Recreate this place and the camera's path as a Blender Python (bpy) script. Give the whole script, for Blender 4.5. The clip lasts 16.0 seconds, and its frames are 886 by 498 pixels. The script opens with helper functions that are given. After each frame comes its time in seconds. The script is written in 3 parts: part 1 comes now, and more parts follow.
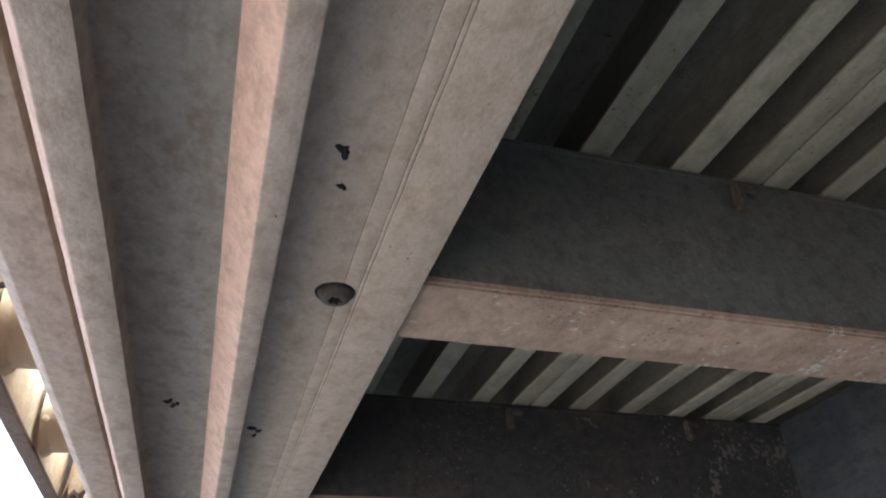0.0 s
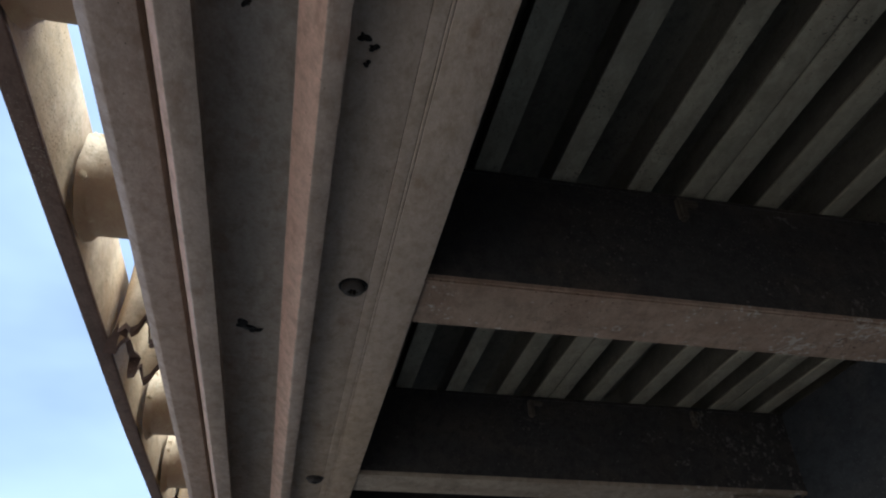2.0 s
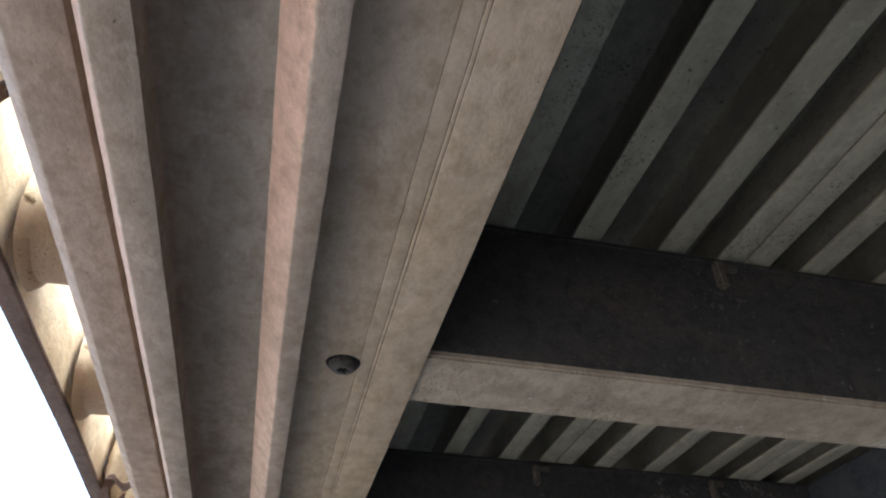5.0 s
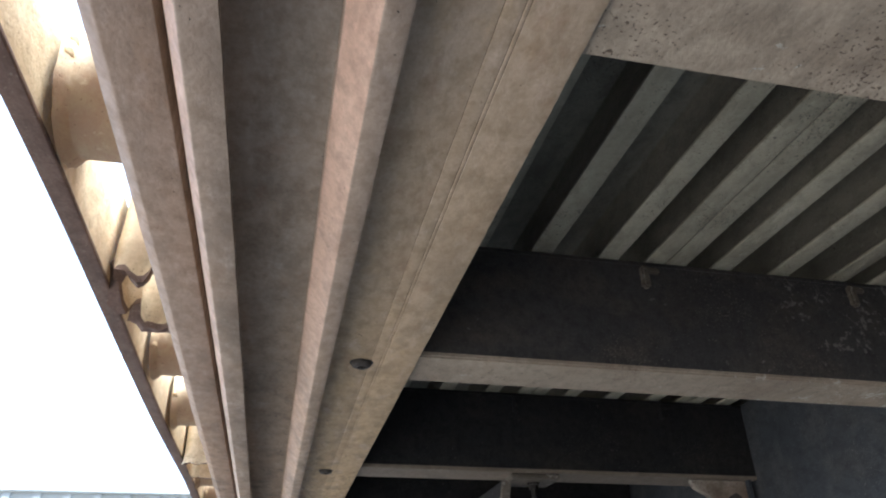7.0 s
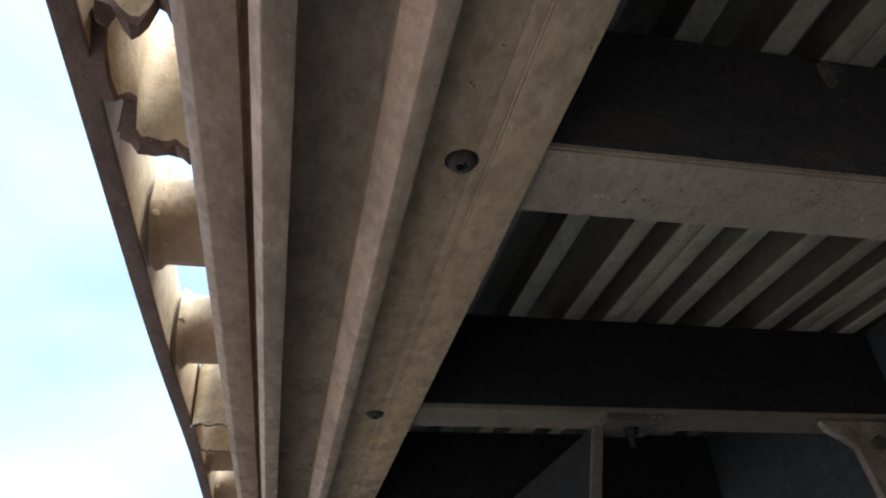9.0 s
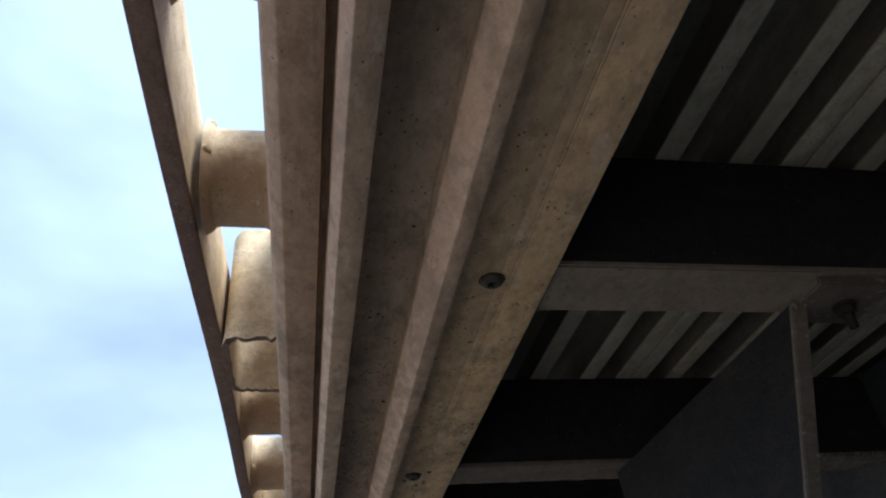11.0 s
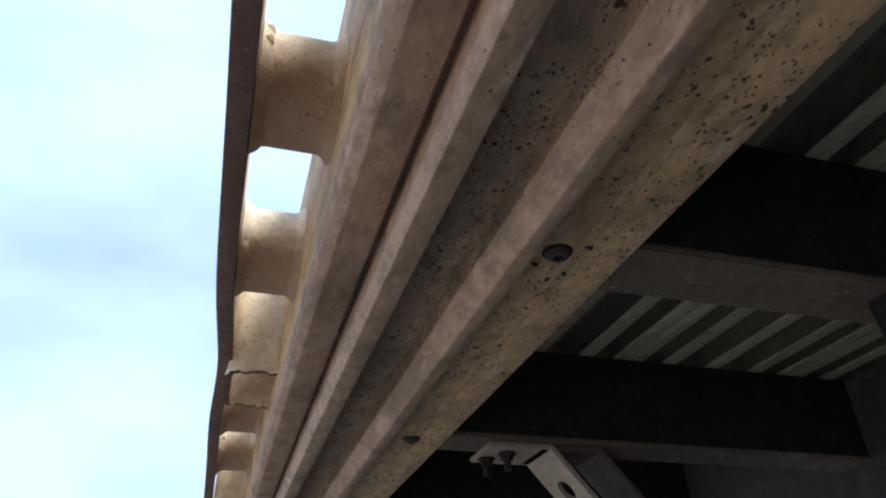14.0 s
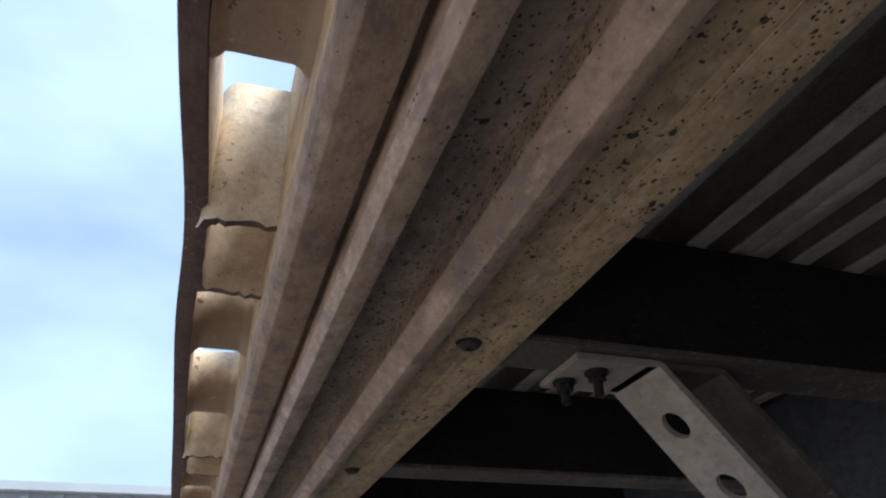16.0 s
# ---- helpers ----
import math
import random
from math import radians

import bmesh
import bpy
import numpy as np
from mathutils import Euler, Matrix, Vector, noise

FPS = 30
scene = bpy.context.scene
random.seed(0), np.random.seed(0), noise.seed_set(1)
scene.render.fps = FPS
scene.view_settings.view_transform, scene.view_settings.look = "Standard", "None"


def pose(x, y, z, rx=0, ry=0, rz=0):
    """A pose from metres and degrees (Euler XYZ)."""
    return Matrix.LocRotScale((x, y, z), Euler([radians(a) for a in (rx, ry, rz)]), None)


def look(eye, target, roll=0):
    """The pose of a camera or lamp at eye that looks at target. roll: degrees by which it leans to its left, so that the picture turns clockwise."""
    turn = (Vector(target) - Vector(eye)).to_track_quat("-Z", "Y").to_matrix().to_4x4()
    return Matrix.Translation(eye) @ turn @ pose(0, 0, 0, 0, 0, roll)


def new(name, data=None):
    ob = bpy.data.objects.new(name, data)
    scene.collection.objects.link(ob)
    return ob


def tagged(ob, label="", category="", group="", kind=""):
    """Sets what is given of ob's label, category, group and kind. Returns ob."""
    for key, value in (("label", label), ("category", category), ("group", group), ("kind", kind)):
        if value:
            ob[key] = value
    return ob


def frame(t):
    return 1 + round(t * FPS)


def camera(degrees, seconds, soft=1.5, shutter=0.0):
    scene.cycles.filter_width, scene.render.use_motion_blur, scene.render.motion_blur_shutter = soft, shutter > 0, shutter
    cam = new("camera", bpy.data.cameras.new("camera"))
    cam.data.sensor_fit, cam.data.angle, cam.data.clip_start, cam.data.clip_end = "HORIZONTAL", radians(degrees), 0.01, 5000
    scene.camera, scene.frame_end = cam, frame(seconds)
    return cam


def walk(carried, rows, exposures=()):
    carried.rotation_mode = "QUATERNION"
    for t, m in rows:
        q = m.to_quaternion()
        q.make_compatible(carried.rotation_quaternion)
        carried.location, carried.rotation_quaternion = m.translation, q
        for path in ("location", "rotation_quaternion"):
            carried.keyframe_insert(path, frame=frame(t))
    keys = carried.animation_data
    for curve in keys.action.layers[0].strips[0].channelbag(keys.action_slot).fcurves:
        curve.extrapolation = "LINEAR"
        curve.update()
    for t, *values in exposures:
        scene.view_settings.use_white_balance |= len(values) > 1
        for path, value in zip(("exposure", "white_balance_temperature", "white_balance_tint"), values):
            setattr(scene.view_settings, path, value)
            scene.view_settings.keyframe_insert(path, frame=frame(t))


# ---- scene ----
cam = camera(64.5, 16.0, soft=2.1)
PATH = [
    (0, (-0.041, -0.304, 1.274), (0.498, 1.265, 2.392), -3.2),
    (0.5, (-0.070, -0.206, 1.243), (0.419, 1.365, 2.379), -2.6),
    (1, (-0.094, -0.118, 1.222), (0.354, 1.467, 2.356), -3.3),
    (1.5, (-0.065, -0.041, 1.198), (0.358, 1.543, 2.343), -2.7),
    (2, (-0.034, -0.006, 1.181), (0.334, 1.560, 2.369), -1.8),
    (2.5, (-0.026, 0.060, 1.163), (0.339, 1.554, 2.442), -2.1),
    (3, (-0.026, 0.157, 1.180), (0.335, 1.650, 2.460), -2.9),
    (5.3, (-0.031, 0.476, 1.251), (0.336, 2.020, 2.469), -0.1),
    (5.5, (-0.032, 0.497, 1.252), (0.347, 2.098, 2.388), -0.1),
    (6, (-0.020, 0.550, 1.249), (0.386, 2.232, 2.252), -1.9),
    (6.5, (-0.030, 0.603, 1.252), (0.366, 2.302, 2.230), -1.6),
    (7, (-0.058, 0.672, 1.245), (0.336, 2.364, 2.236), -1.1),
    (7.5, (-0.092, 0.729, 1.236), (0.314, 2.399, 2.258), -2.6),
    (8, (-0.092, 0.803, 1.228), (0.302, 2.478, 2.246), -3.0),
    (8.2, (-0.089, 0.832, 1.223), (0.308, 2.500, 2.253), -2.6),
    (10.3, (-0.085, 1.113, 1.164), (0.298, 2.692, 2.330), -6.0),
    (10.5, (-0.091, 1.149, 1.168), (0.288, 2.723, 2.342), -6.3),
    (11, (-0.123, 1.237, 1.179), (0.233, 2.812, 2.359), -6.1),
    (11.5, (-0.154, 1.331, 1.170), (0.222, 2.883, 2.375), -6.8),
    (12, (-0.145, 1.412, 1.177), (0.237, 2.960, 2.385), -6.1),
    (12.5, (-0.143, 1.450, 1.191), (0.255, 3.042, 2.335), -4.0),
    (13, (-0.150, 1.515, 1.200), (0.313, 3.119, 2.301), -3.1),
    (13.5, (-0.164, 1.611, 1.224), (0.322, 3.238, 2.281), -2.5),
    (14, (-0.193, 1.703, 1.220), (0.327, 3.322, 2.273), -2.0),
    (14.5, (-0.189, 1.800, 1.212), (0.354, 3.407, 2.272), -1.7),
    (15, (-0.154, 1.879, 1.206), (0.377, 3.478, 2.284), -1.0),
    (15.5, (-0.158, 1.948, 1.197), (0.390, 3.510, 2.321), -2.3),
    (16, (-0.179, 1.990, 1.241), (0.393, 3.612, 2.263), -2.0),
]
EXPOSURE = [(0, 2.55, 5500, 8), (0.5, 2.25, 5500, 8), (1.0, 1.60, 5500, 8), (1.5, 0.72, 5500, 8), (2.0, 0.82, 5500, 8), (2.5, 1.30, 5500, 8), (3.0, 1.85, 5500, 8),
            (5.3, 2.35, 5500, 8), (6.5, 2.60, 5500, 8), (7.0, 2.50, 5500, 8), (7.5, 1.95, 5500, 8), (8.0, 1.45, 5500, 8), (10.3, 1.32, 5700, 10), (11.2, 0.87, 5700, 10),
            (12.0, 0.55, 5700, 10), (12.8, 1.07, 5700, 10), (13.5, 1.33, 5700, 10), (14.5, 0.85, 5500, 13), (15.0, 0.75, 5500, 13), (16.0, 0.94, 5500, 13)]
walk(cam, [(t, look(eye, target, roll)) for t, eye, target, roll in PATH], EXPOSURE)

# ---- light ----
SUN_UP, SUN_TURN = 46.0, 138.0
world = bpy.data.worlds.new("sky")
scene.world = world
world.use_nodes = True
wn, wl = world.node_tree.nodes, world.node_tree.links
wn.clear()
sky = wn.new("ShaderNodeTexSky")
sky.sky_type = "NISHITA"
sky.sun_disc = False
sky.sun_elevation, sky.sun_rotation = radians(SUN_UP), radians(SUN_TURN)
coord = wn.new("ShaderNodeTexCoord")
stretch = wn.new("ShaderNodeMapping")
stretch.inputs["Scale"].default_value = (1.0, 1.0, 2.2)
cloud = wn.new("ShaderNodeTexNoise")
cloud.inputs["Scale"].default_value, cloud.inputs["Detail"].default_value, cloud.inputs["Roughness"].default_value = 2.0, 4.0, 0.5
ramp = wn.new("ShaderNodeValToRGB")
ramp.color_ramp.elements[0].position, ramp.color_ramp.elements[0].color = 0.34, (0.60, 0.60, 0.60, 1)
ramp.color_ramp.elements[1].position, ramp.color_ramp.elements[1].color = 0.64, (1.0, 1.0, 1.0, 1)
blend = wn.new("ShaderNodeMixRGB")
blend.inputs["Color2"].default_value = (7.9, 9.7, 12.5, 1)
back = wn.new("ShaderNodeBackground")
back.inputs["Strength"].default_value = 0.055
wout = wn.new("ShaderNodeOutputWorld")
wl.new(coord.outputs["Generated"], stretch.inputs["Vector"])
wl.new(stretch.outputs["Vector"], cloud.inputs["Vector"])
wl.new(cloud.outputs["Fac"], ramp.inputs["Fac"])
wl.new(ramp.outputs["Color"], blend.inputs["Fac"])
wl.new(sky.outputs["Color"], blend.inputs["Color1"])
wl.new(blend.outputs["Color"], back.inputs["Color"])
wl.new(back.outputs["Background"], wout.inputs["Surface"])
sun = new("sun", bpy.data.lights.new("sun", "SUN"))
sun.data.energy, sun.data.angle, sun.data.color = 5.0, radians(34), (1.0, 0.95, 0.88)
az = radians(SUN_TURN)
sun_from = Vector((math.sin(az) * math.cos(radians(SUN_UP)), math.cos(az) * math.cos(radians(SUN_UP)), math.sin(radians(SUN_UP))))
sun.matrix_world = look(sun_from * 30, (0, 0, 0))


# ---- materials ----
class Nodes:
    """A material with short calls for its nodes."""

    def __init__(self, name, rough=0.6, metal=0.0):
        self.mat = bpy.data.materials.new(name)
        self.mat.use_nodes = True
        self.n, self.l = self.mat.node_tree.nodes, self.mat.node_tree.links
        self.bsdf = self.n["Principled BSDF"]
        self.bsdf.inputs["Roughness"].default_value, self.bsdf.inputs["Metallic"].default_value = rough, metal
        self.pos = self.n.new("ShaderNodeNewGeometry").outputs["Position"]

    def mapped(self, scale):
        m = self.n.new("ShaderNodeMapping")
        m.inputs["Scale"].default_value = scale
        self.l.new(self.pos, m.inputs["Vector"])
        return m.outputs["Vector"]

    def noise(self, scale, detail=4.0, rough=0.55, stretch=(1, 1, 1)):
        t = self.n.new("ShaderNodeTexNoise")
        t.inputs["Scale"].default_value, t.inputs["Detail"].default_value, t.inputs["Roughness"].default_value = scale, detail, rough
        self.l.new(self.mapped(stretch), t.inputs["Vector"])
        return t.outputs["Fac"]

    def cells(self, scale, stretch=(1, 1, 1), warp=1.1):
        t = self.n.new("ShaderNodeTexVoronoi")
        t.inputs["Scale"].default_value = scale
        place = self.mapped(stretch)
        bend = self.n.new("ShaderNodeTexNoise")
        bend.inputs["Scale"].default_value, bend.inputs["Detail"].default_value = scale * 1.3, 3.0
        self.l.new(place, bend.inputs["Vector"])
        shift = self.n.new("ShaderNodeVectorMath")
        shift.operation = "MULTIPLY_ADD"
        shift.inputs[1].default_value = (warp / scale,) * 3
        self.l.new(bend.outputs["Color"], shift.inputs[0])
        self.l.new(place, shift.inputs[2])
        self.l.new(shift.outputs["Vector"], t.inputs["Vector"])
        return t.outputs["Distance"], t.outputs["Color"]

    def ramp(self, fac, lo, hi, a=0.0, b=1.0):
        r = self.n.new("ShaderNodeMapRange")
        r.inputs["From Min"].default_value, r.inputs["From Max"].default_value = lo, hi
        r.inputs["To Min"].default_value, r.inputs["To Max"].default_value = a, b
        self.l.new(fac, r.inputs["Value"])
        return r.outputs["Result"]

    def maths(self, op, a, b):
        m = self.n.new("ShaderNodeMath")
        m.operation = op
        for socket, v in zip(m.inputs, (a, b)):
            if isinstance(v, (int, float)):
                socket.default_value = v
            else:
                self.l.new(v, socket)
        return m.outputs["Value"]

    def mix(self, fac, a, b):
        m = self.n.new("ShaderNodeMixRGB")
        for socket, v in zip(m.inputs, (fac, a, b)):
            if isinstance(v, tuple):
                socket.default_value = (*v, 1)
            elif isinstance(v, float):
                socket.default_value = v
            else:
                self.l.new(v, socket)
        return m.outputs["Color"]

    def finish(self, color, height=None, strength=0.3, depth=0.001, rough=None):
        self.l.new(color, self.bsdf.inputs["Base Color"])
        if rough is not None:
            self.l.new(rough, self.bsdf.inputs["Roughness"])
        if height is not None:
            b = self.n.new("ShaderNodeBump")
            b.inputs["Strength"].default_value, b.inputs["Distance"].default_value = strength, depth
            self.l.new(height, b.inputs["Height"])
            self.l.new(b.outputs["Normal"], self.bsdf.inputs["Normal"])
        return self.mat


def chips(k, scale, keep, gate_scale):
    """Small pits and specks of uneven size, gathered in places by a wide noise."""
    speck = k.noise(scale, 2.5, 0.6)
    gather = k.ramp(k.noise(gate_scale, 3.0), 0.35, 0.70, -0.06, 0.10)
    return k.ramp(k.maths("ADD", speck, gather), keep, keep + 0.035)


def dusty_paint(name, light, dark, stain, chip, rough=0.62, stretch=(1, 0.25, 1), chip_more=1.0, rust_to=None, flakes=None, flaking=1.10, metal=0.0, gloss=0.2):
    """Old painted metal under road dust, pitted, with long stains."""
    k = Nodes(name, rough, metal)
    k.bsdf.inputs["Specular IOR Level"].default_value = gloss
    wide = k.ramp(k.noise(5.0, 5.0, 0.6, stretch), 0.36, 0.66)
    c = k.mix(wide, light, dark)
    grime = k.ramp(k.noise(11.0, 6.0, 0.7, (1, 0.6, 1)), 0.50, 0.72, 0.0, 0.6)
    c = k.mix(grime, c, tuple(v * 0.72 for v in stain))
    streak = k.ramp(k.noise(22.0, 5.0, 0.65, stretch), 0.48, 0.74, 0.0, 0.7)
    c = k.mix(streak, c, stain)
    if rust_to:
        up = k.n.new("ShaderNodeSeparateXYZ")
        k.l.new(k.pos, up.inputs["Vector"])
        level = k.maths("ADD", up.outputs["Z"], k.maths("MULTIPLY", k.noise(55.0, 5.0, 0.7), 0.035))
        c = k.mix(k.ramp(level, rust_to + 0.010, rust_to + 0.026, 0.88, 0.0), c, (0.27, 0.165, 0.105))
    mottle = k.noise(85.0, 5.0, 0.7, (1, 0.6, 1))
    c = k.mix(k.ramp(mottle, 0.45, 0.68, 0.0, 0.65), c, tuple(v * 0.62 for v in dark))
    grain = k.noise(420.0, 3.0, 0.7)
    c = k.mix(k.ramp(grain, 0.35, 0.75, 0.0, 0.35), c, tuple(v * 0.6 for v in dark))
    pale = k.ramp(k.noise(60.0, 4.0, 0.7), 0.62, 0.75, 0.0, 0.35)
    c = k.mix(pale, c, tuple(min(1.0, v * 1.35) for v in light))
    if flakes:
        across = k.n.new("ShaderNodeSeparateXYZ")
        k.l.new(k.pos, across.inputs["Vector"])
        gate = k.maths("ADD", k.ramp(across.outputs["X"], 0.22, 0.55, -0.16, 0.03), k.noise(26.0, 4.0, 0.65))
        loose = k.ramp(k.maths("ADD", k.noise(210.0, 3.0, 0.6), gate), flaking, flaking + 0.07, 0.0, 0.7)
        c = k.mix(loose, c, flakes)
    big = chips(k, 230.0, 0.735 - 0.02 * chip_more, 8.0)
    small = chips(k, 520.0, 0.70 - 0.02 * chip_more, 11.0)
    spots = k.maths("MAXIMUM", big, small)
    c = k.mix(k.maths("MULTIPLY", spots, 0.8), c, chip)
    lumps = k.maths("ADD", k.maths("MULTIPLY", grain, 0.35), k.maths("MULTIPLY", mottle, 1.3))
    h = k.maths("SUBTRACT", lumps, spots)
    return k.finish(c, h, 0.6, 0.0014, k.ramp(grain, 0.3, 0.7, rough - 0.12, rough + 0.15))


def rail_paint(name, early, late, rough=0.62, pits=1.0, rubbed=0.5, dull=0.6):
    """The side rail's paint: chalky at the rear (early), worn and pitted towards the front (late), each a pair of colours."""
    k = Nodes(name, rough)
    k.bsdf.inputs["Specular IOR Level"].default_value = 0.3
    place = k.n.new("ShaderNodeSeparateXYZ")
    k.l.new(k.pos, place.inputs["Vector"])
    y = place.outputs["Y"]
    cloudy = k.ramp(k.noise(9.0, 5.0, 0.62, (1, 0.35, 1)), 0.36, 0.64)
    streaky = k.ramp(k.noise(30.0, 5.0, 0.65, (1, 0.07, 1)), 0.38, 0.66)
    mixed = k.maths("MULTIPLY", k.maths("ADD", cloudy, streaky), 0.5)
    a, b = k.mix(mixed, *early), k.mix(mixed, *late)
    wander = k.maths("ADD", y, k.maths("MULTIPLY", k.noise(6.0, 5.0, 0.65, (1, 0.5, 1)), 1.3))
    c = k.mix(k.ramp(wander, 1.0, 2.3), a, b)
    worn = k.ramp(y, 0.5, 1.9, 0.25, 1.0)
    # hand-sized stains and dull dirt
    stain = k.ramp(k.noise(16.0, 6.0, 0.7, (1, 0.45, 1)), 0.50, 0.66, 0.0, dull)
    c = k.mix(k.maths("MULTIPLY", stain, worn), c, tuple(v * 0.42 for v in late[1]))
    blotch = k.ramp(k.noise(46.0, 6.0, 0.72, (1, 0.55, 1)), 0.49, 0.62, 0.0, 0.62)
    c = k.mix(k.maths("MULTIPLY", blotch, worn), c, (late[1][0] * 0.38, late[1][1] * 0.42, late[1][2] * 0.45))
    pale = k.ramp(k.noise(52.0, 5.0, 0.7, (1, 0.4, 1)), 0.58, 0.68, 0.0, 0.4)
    c = k.mix(k.maths("MULTIPLY", pale, worn), c, tuple(min(0.8, v * 1.2) for v in late[0]))
    rust = k.ramp(k.noise(38.0, 5.0, 0.7, (1, 0.5, 1)), 0.58, 0.72, 0.0, 0.45)
    c = k.mix(rust, c, (0.26, 0.135, 0.075))
    chalk = k.ramp(k.noise(64.0, 5.0, 0.7, (1, 0.35, 1)), 0.56, 0.70, 0.0, rubbed)
    c = k.mix(chalk, c, tuple(min(0.85, v * 1.22) for v in early[0]))
    edge = k.ramp(k.n.new("ShaderNodeNewGeometry").outputs["Pointiness"], 0.53, 0.60, 0.0, rubbed)
    c = k.mix(k.maths("MULTIPLY", edge, k.ramp(k.noise(45.0, 4.0, 0.6, (1, 0.3, 1)), 0.40, 0.60)), c, tuple(min(0.85, v * 1.3) for v in early[0]))
    mottle = k.noise(110.0, 5.0, 0.7, (1, 0.7, 1))
    c = k.mix(k.ramp(mottle, 0.45, 0.68, 0.0, 0.45), c, tuple(v * 0.6 for v in late[1]))
    grain = k.noise(420.0, 3.0, 0.7)
    c = k.mix(k.ramp(grain, 0.35, 0.75, 0.0, 0.3), c, tuple(v * 0.6 for v in late[1]))
    # round pits of uneven size, gathered in places
    holes = None
    for scale, keep in ((120.0, 0.84), (210.0, 0.74), (380.0, 0.64)):
        far, tint = k.cells(scale, (1, 0.75, 1), 1.0)
        pick = k.n.new("ShaderNodeSeparateColor")
        k.l.new(tint, pick.inputs["Color"])
        gather = k.maths("ADD", k.ramp(k.noise(scale * 0.09, 4.0, 0.6), 0.3, 0.7, -0.30, 0.30), k.ramp(y, 1.0, 2.0, -0.40, 0.12))
        chosen = k.maths("ADD", pick.outputs["Red"], k.maths("MULTIPLY", gather, pits))
        keep = keep + 0.22 * max(0.0, 1.0 - pits)
        size = k.ramp(chosen, keep, keep + 0.4, 0.06, 0.30)
        hole = k.ramp(k.maths("SUBTRACT", size, far), -0.06, 0.06)
        hole = k.maths("MULTIPLY", hole, k.ramp(chosen, keep, keep + 0.02))
        holes = hole if holes is None else k.maths("MAXIMUM", holes, hole)
    c = k.mix(k.maths("MULTIPLY", holes, 0.92), c, (0.030, 0.019, 0.012))
    h = k.maths("SUBTRACT", k.maths("ADD", k.maths("MULTIPLY", grain, 0.3), k.maths("MULTIPLY", mottle, 0.9)), holes)
    return k.finish(c, h, 0.6, 0.0012, k.ramp(mottle, 0.3, 0.7, rough - 0.08, rough + 0.18))


LIP_PAINT = rail_paint("dusty_lip_paint", ((0.585, 0.475, 0.375), (0.49, 0.40, 0.32)), ((0.62, 0.435, 0.225), (0.47, 0.33, 0.18)), pits=1.1)
# pitted paint, darkened to carry the shade of the recessed channel
CHANNEL_PAINT = rail_paint("grimy_channel_paint", ((0.47, 0.415, 0.35), (0.39, 0.35, 0.30)), ((0.47, 0.34, 0.22), (0.30, 0.22, 0.145)), 0.75, 1.3, 0.3)
# brighter salmon: light from the left painted onto the ridge facets
LIT_FACET_PAINT = rail_paint("rubbed_salmon_paint", ((0.76, 0.50, 0.375), (0.65, 0.42, 0.32)), ((0.55, 0.385, 0.26), (0.43, 0.30, 0.21)), 0.5, 0.3, 0.5)
RIDGE_PAINT = rail_paint("mauve_ridge_paint", ((0.545, 0.44, 0.355), (0.47, 0.375, 0.305)), ((0.50, 0.355, 0.225), (0.37, 0.26, 0.17)), 0.55, 0.35, 0.55, 0.85)
OUTER_PAINT = rail_paint("brown_outer_edge_paint", ((0.53, 0.42, 0.345), (0.46, 0.355, 0.29)), ((0.49, 0.33, 0.21), (0.35, 0.235, 0.15)), 0.6, 0.25, 0.4, 0.8)
CREAM_PAINT = dusty_paint("cream_rusted_paint", (0.78, 0.655, 0.46), (0.62, 0.48, 0.29), (0.42, 0.25, 0.135), (0.14, 0.08, 0.045), 0.55, (1, 1, 0.6), 0.45)
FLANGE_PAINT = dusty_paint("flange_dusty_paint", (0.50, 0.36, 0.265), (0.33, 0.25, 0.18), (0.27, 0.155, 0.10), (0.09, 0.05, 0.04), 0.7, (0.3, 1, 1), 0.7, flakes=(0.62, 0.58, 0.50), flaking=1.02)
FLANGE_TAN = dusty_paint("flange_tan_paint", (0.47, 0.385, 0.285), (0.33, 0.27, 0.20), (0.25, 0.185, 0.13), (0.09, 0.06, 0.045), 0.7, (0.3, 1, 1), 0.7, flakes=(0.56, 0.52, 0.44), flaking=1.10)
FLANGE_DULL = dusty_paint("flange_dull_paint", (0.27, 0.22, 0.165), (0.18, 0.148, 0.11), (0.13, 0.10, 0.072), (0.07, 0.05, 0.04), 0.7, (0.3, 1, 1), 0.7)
FLANGE_DARK = dusty_paint("flange_grimy_paint", (0.17, 0.14, 0.105), (0.105, 0.088, 0.067), (0.07, 0.056, 0.042), (0.20, 0.18, 0.15), 0.7, (0.3, 1, 1), 0.6, flakes=(0.24, 0.22, 0.19), flaking=1.04)
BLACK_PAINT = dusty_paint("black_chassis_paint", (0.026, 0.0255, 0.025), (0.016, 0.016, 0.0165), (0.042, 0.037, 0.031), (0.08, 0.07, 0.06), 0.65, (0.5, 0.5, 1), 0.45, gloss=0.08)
# paler copies of the black: brighter tone, then lens haze, painted in
LIFTED_BLACK = dusty_paint("dusty_black_chassis_paint", (0.075, 0.069, 0.063), (0.045, 0.042, 0.041), (0.11, 0.088, 0.068), (0.14, 0.12, 0.10), 0.65, (0.5, 0.5, 1), 0.7, flakes=(0.20, 0.185, 0.16), flaking=1.14)
HAZE_BLACK = dusty_paint("dust_covered_chassis_paint", (0.155, 0.15, 0.132), (0.105, 0.103, 0.093), (0.18, 0.15, 0.12), (0.17, 0.15, 0.13), 0.65, (0.5, 0.5, 1), 0.7, flakes=(0.22, 0.205, 0.18))
